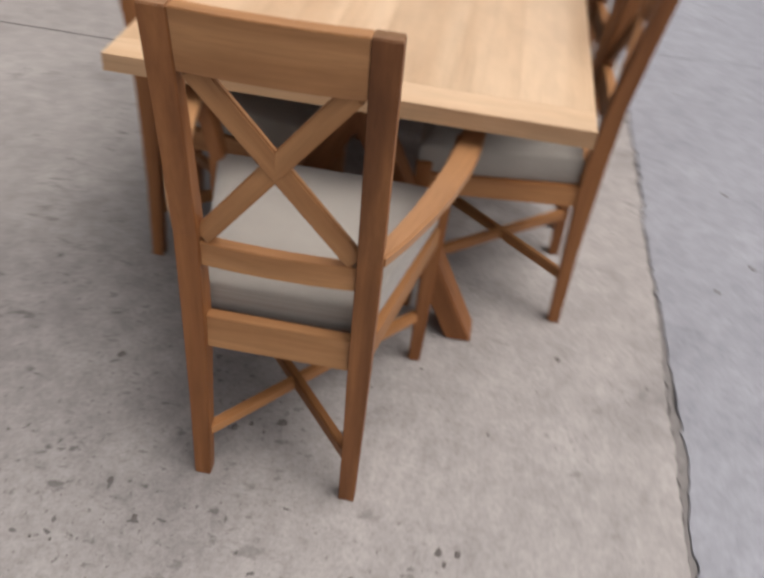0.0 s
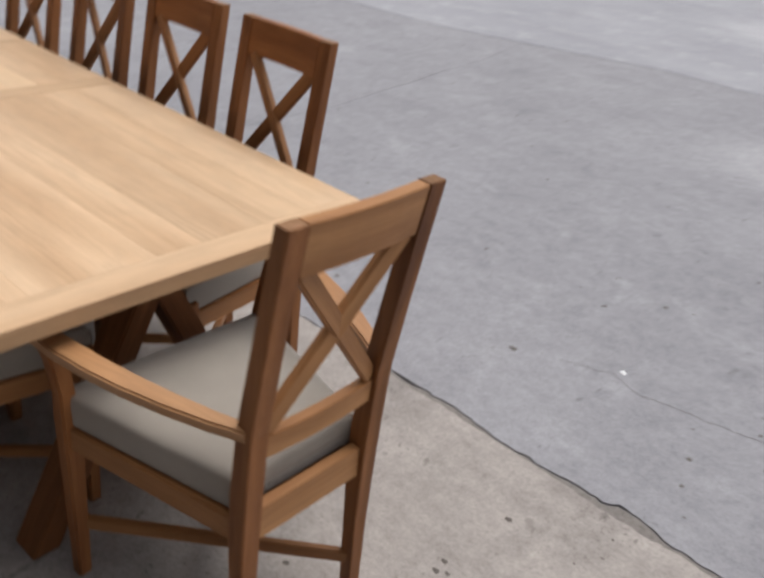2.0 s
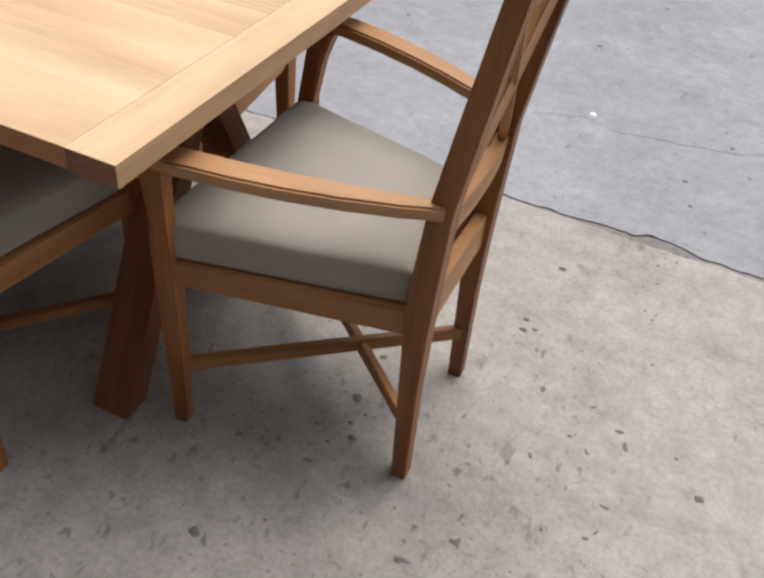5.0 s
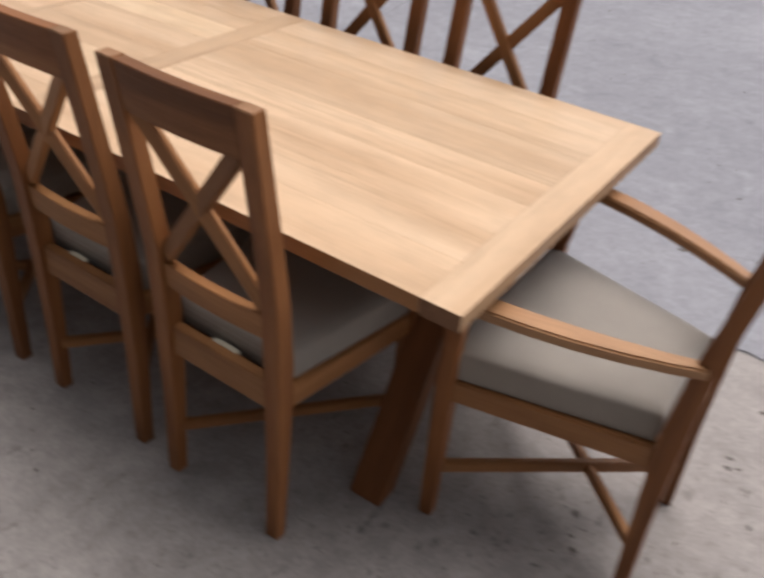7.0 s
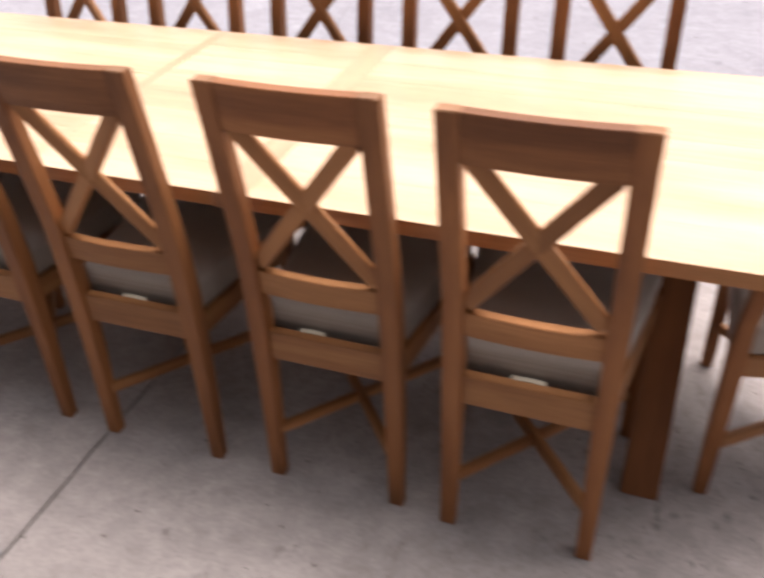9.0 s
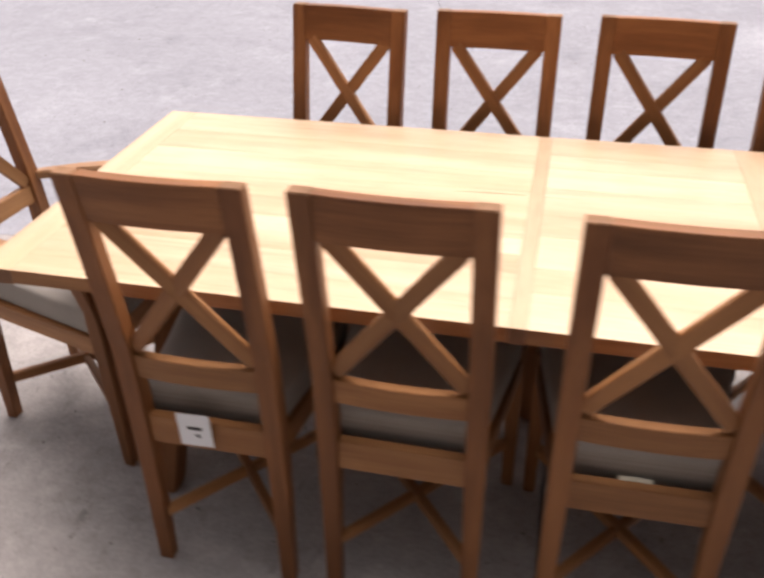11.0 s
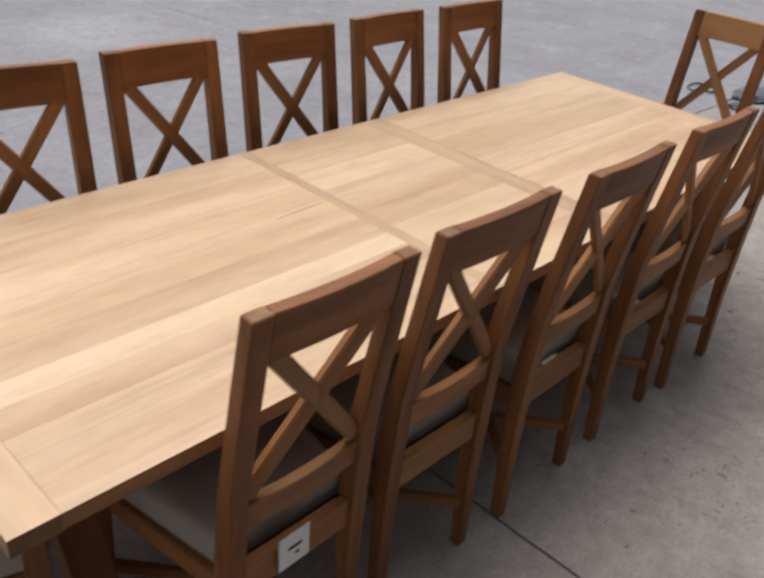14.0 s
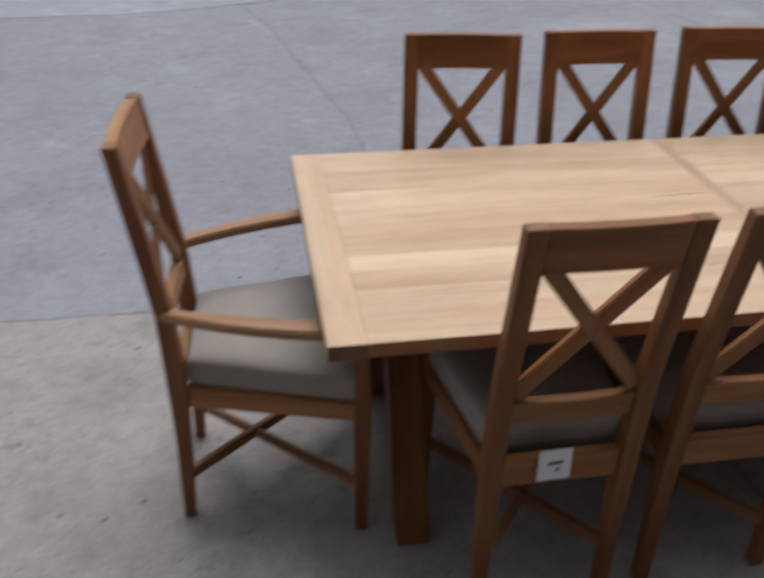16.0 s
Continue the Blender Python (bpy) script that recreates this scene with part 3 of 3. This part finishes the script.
def slip(m, width):
    bm = sweep([((-width / 2, -0.004, 0.0), (0, 0.006, 0.002), (0, 0.0002, -0.0006)), ((0, -0.004, 0.002), (0, 0.006, 0.002), (0, 0.0002, -0.0006)), ((width / 2, -0.004, 0.0), (0, 0.006, 0.002), (0, 0.0002, -0.0006))], 0.0)
    ob = part("paper_slip", bm, CARD)
    tagged(ob, "cream paper slip tucked under the seat cushion", "paper", "paper slips under cushions")
    ob.matrix_basis = m


for k, x, w in ((0, -0.004, 0.070), (1, -0.040, 0.060), (2, -0.01, 0.065)):
    slip(placed[k] @ pose(x, 0.032, 0.4530, -18), w)


# ---- loose bits on the ground ----
def crumb(bm, x, y, z, r, rng, flat):
    ring = []
    n = rng.randint(5, 7)
    for k in range(n):
        a = 2 * math.pi * k / n
        q = r * rng.uniform(0.6, 1.2)
        ring.append(bm.verts.new((x + q * math.cos(a), y + q * rng.uniform(0.5, 1.0) * math.sin(a), z)))
    tip = bm.verts.new((x, y, z + r * flat))
    for k in range(n):
        bm.faces.new((ring[k], ring[(k + 1) % n], tip))


rng = random.Random(4)
bm = bmesh.new()
for _ in range(420):
    x, y = rng.uniform(-4, 4.5), rng.uniform(-2.2, 0.84)
    crumb(bm, x, y, 0.0, rng.uniform(0.002, 0.0065), rng, 0.35)
for _ in range(260):
    x, y = rng.uniform(-4, 5), rng.uniform(0.95, 5.5)
    crumb(bm, x, y, -0.004, rng.uniform(0.003, 0.012), rng, 0.3)
# pits and gouges at set places, added as flat dark crumbs
for x, y, r in ((1.88, 0.336, 0.012), (1.878, 0.374, 0.012), (1.905, 0.35, 0.008), (1.43, 1.34, 0.020), (1.49, 1.91, 0.016), (1.66, 2.12, 0.016), (2.49, 0.492, 0.013), (2.135, 1.265, 0.011),
                (2.23, 1.01, 0.006), (2.17, 1.13, 0.010), (2.08, 1.42, 0.006), (1.903, 0.618, 0.012), (0.25, 1.18, 0.015), (0.67, 1.20, 0.013), (0.82, 1.07, 0.011), (1.244, 0.585, 0.012), (1.62, -0.06, 0.016),
                (1.62, 0.08, 0.011), (1.66, -0.165, 0.014), (1.64, -0.13, 0.009), (1.50, -0.50, 0.013), (1.86, -0.377, 0.013), (1.94, -0.293, 0.013), (2.35, 0.035, 0.013), (-1.9, -0.09, 0.010), (-2.0, -0.14, 0.010), (-2.12, -0.11, 0.008)):
    crumb(bm, x, y, 0.0 if y < 0.86 else -0.004, r, rng, 0.2)
tagged(part("debris", bm, DARK_BIT), "small dark grit on the concrete, with pits drawn as flat crumbs", "debris", kind="stuff")

bm = bmesh.new()
for x, y, r in ((1.866, -0.373, 0.026), (1.945, -0.289, 0.026), (1.974, -0.445, 0.016), (2.004, -0.446, 0.018), (2.016, -0.514, 0.02), (2.005, -0.561, 0.016), (2.032, -0.567, 0.024), (1.9, -0.11, 0.012), (2.008, -0.026, 0.016), (2.078, -0.186, 0.013), (2.177, -0.077, 0.017), (2.185, 0.097, 0.026), (2.165, 0.131, 0.018), (1.848, 0.008, 0.016), (2.161, -0.166, 0.012), (2.177, -0.143, 0.013), (1.978, 0.169, 0.016), (2.113, 0.04, 0.011), (1.969, -0.065, 0.011), (2.07, -0.238, 0.009), (2.074, 0.02, 0.009), (1.526, -0.505, 0.024), (1.607, -0.257, 0.018), (2.065, -0.082, 0.009), (2.097, 0.174, 0.013), (0.421, -0.849, 0.016), (0.481, -0.863, 0.012), (0.379, -0.833, 0.008), (0.448, -0.855, 0.01)):
    turn, n = rng.uniform(0, math.pi), 9
    along, across = Vector((math.cos(turn), math.sin(turn), 0)), Vector((-math.sin(turn), math.cos(turn), 0))
    thin = rng.uniform(0.3, 0.6)
    ring = [bm.verts.new(Vector((x, y, 0.0004)) + 0.62 * r * rng.uniform(0.4, 1.3) * (along * math.cos(2 * math.pi * k / n) + across * thin * math.sin(2 * math.pi * k / n))) for k in range(n)]
    tip = bm.verts.new((x, y, 0.0012))
    for k in range(n):
        bm.faces.new((ring[k], ring[(k + 1) % n], tip))
tagged(part("chipped_spots", bm, CHIP), "dark chipped spots worn into the tan slab", "chips", kind="stuff")
bm = bmesh.new()
crumb(bm, 1.771, 1.535, -0.004, 0.016, rng, 0.4)
tagged(part("litter_scrap", bm, PAPER), "small white scrap lying on the grey concrete", "litter")


def crumpled(name, x, y, z, w, d, h, mat, label, category, seed):
    bm = bmesh.new()
    bmesh.ops.create_icosphere(bm, subdivisions=4, radius=1)
    for v in bm.verts:
        k = 1 + 0.35 * noise.noise(v.co * 2.1 + Vector((seed, 0, 0))) + 0.15 * noise.noise(v.co * 6 + Vector((0, seed, 0)))
        v.co = Vector((v.co.x * w / 2 * k, v.co.y * d / 2 * k, max(0, v.co.z * k * 0.6 + 0.35) * h))
    ob = part(name, bm, mat)
    ob.location = (x, y, z)
    return tagged(ob, label, category)


crumpled("plastic_sheet", 4.78, 0.78, -0.004, 0.42, 0.24, 0.07, RAG, "crumpled blue-grey plastic sheet lying on the yard", "litter", 2.0)
crumpled("plastic_sheet", 4.42, 0.74, 0.0, 0.20, 0.13, 0.04, RAG, "small crumpled blue-grey plastic sheet on the slab", "litter", 5.0)
crumpled("plastic_sheet", 7.0, 1.9, -0.004, 0.9, 0.35, 0.10, RAG, "long crumpled dark plastic sheet on the yard", "litter", 9.0)

bm = bmesh.new()
ring = []
for k in range(28):
    a = 2 * math.pi * k / 28
    c = Vector((0.12 * math.cos(a), 0.10 * math.sin(a), 0.011 + 0.006 * math.sin(2 * a)))
    out = Vector((math.cos(a), math.sin(a), 0))
    ring.append([bm.verts.new(c + 0.009 * (math.cos(b) * out + Vector((0, 0, math.sin(b))))) for b in np.linspace(0, 2 * math.pi, 9)[:-1]])
for k in range(28):
    for b in range(8):
        bm.faces.new((ring[k][b], ring[(k + 1) % 28][b], ring[(k + 1) % 28][(b + 1) % 8], ring[k][(b + 1) % 8])).smooth = True
bmesh.ops.recalc_face_normals(bm, faces=bm.faces)
loop = part("hose_loop", bm, HOSE)
loop.location = (4.62, 1.12, -0.004)
tagged(loop, "loop of grey-green hose lying on the yard", "hose")


# ---- a parked car far across the yard ----
def hull(rows, bevel):
    """A closed body through cross rows of (x, half width low, half width high, z low, z high)."""
    bm = bmesh.new()
    rings = [[bm.verts.new((x, y, z)) for y, z in ((-w0, z0), (-w0 * 1.02, (z0 + z1) / 2), (-w1, z1), (w1, z1), (w0 * 1.02, (z0 + z1) / 2), (w0, z0))] for x, w0, w1, z0, z1 in rows]
    for a, b in zip(rings, rings[1:]):
        for i in range(6):
            bm.faces.new((a[i], a[(i + 1) % 6], b[(i + 1) % 6], b[i]))
    bm.faces.new(rings[0][::-1])
    bm.faces.new(rings[-1])
    bmesh.ops.recalc_face_normals(bm, faces=bm.faces)
    bmesh.ops.bevel(bm, geom=[e for e in bm.edges if e.calc_face_angle(0) > 0.35], offset=bevel, segments=2, affect="EDGES", clamp_overlap=True)
    for f in bm.faces:
        f.smooth = True
    return bm


def disc(radius, depth, bevel):
    bm = bmesh.new()
    bmesh.ops.create_cone(bm, cap_ends=True, segments=32, radius1=radius, radius2=radius, depth=depth, matrix=Matrix.Rotation(math.pi / 2, 4, "X"))
    bmesh.ops.bevel(bm, geom=[e for e in bm.edges if e.calc_face_angle(0) > 1.0], offset=bevel, segments=2, affect="EDGES")
    return bm


car = tagged(new("car"), "dark blue car parked far across the concrete yard", "car")
part("body", hull([(-2.1, 0.62, 0.60, 0.34, 0.62), (-1.9, 0.80, 0.74, 0.22, 0.82), (-1.0, 0.85, 0.80, 0.19, 0.92), (0.9, 0.85, 0.80, 0.19, 0.95), (1.8, 0.80, 0.74, 0.22, 0.92), (2.08, 0.66, 0.62, 0.34, 0.72)], 0.05), PAINT, car)
part("cabin", hull([(-1.0, 0.76, 0.70, 0.90, 0.96), (-0.35, 0.76, 0.60, 0.90, 1.40), (0.9, 0.76, 0.60, 0.90, 1.42), (1.65, 0.74, 0.66, 0.90, 0.98)], 0.04), CAR_GLASS, car, "dark tinted windows")
part("roof", hull([(-0.32, 0.60, 0.56, 1.385, 1.425), (0.88, 0.60, 0.56, 1.395, 1.445)], 0.015), PAINT, car)
for x in (-1.32, 1.28):
    for y in (-0.76, 0.76):
        wheel = part("wheel", disc(0.30, 0.19, 0.03), TYRE, car, "black rubber tyre on a grey rim")
        wheel.location = (x, y, 0.30)
        part("rim", disc(0.19, 0.20, 0.012), ALLOY, wheel, "grey metal rim")
for y in (-0.5, 0.5):
    part("headlight", box(-2.09, -2.02, y - 0.13, y + 0.13, 0.58, 0.68, 0.01), ALLOY, car, "clear headlight")
car.matrix_basis = pose(14.95, 12.0, -0.002, 0, 0, -3)
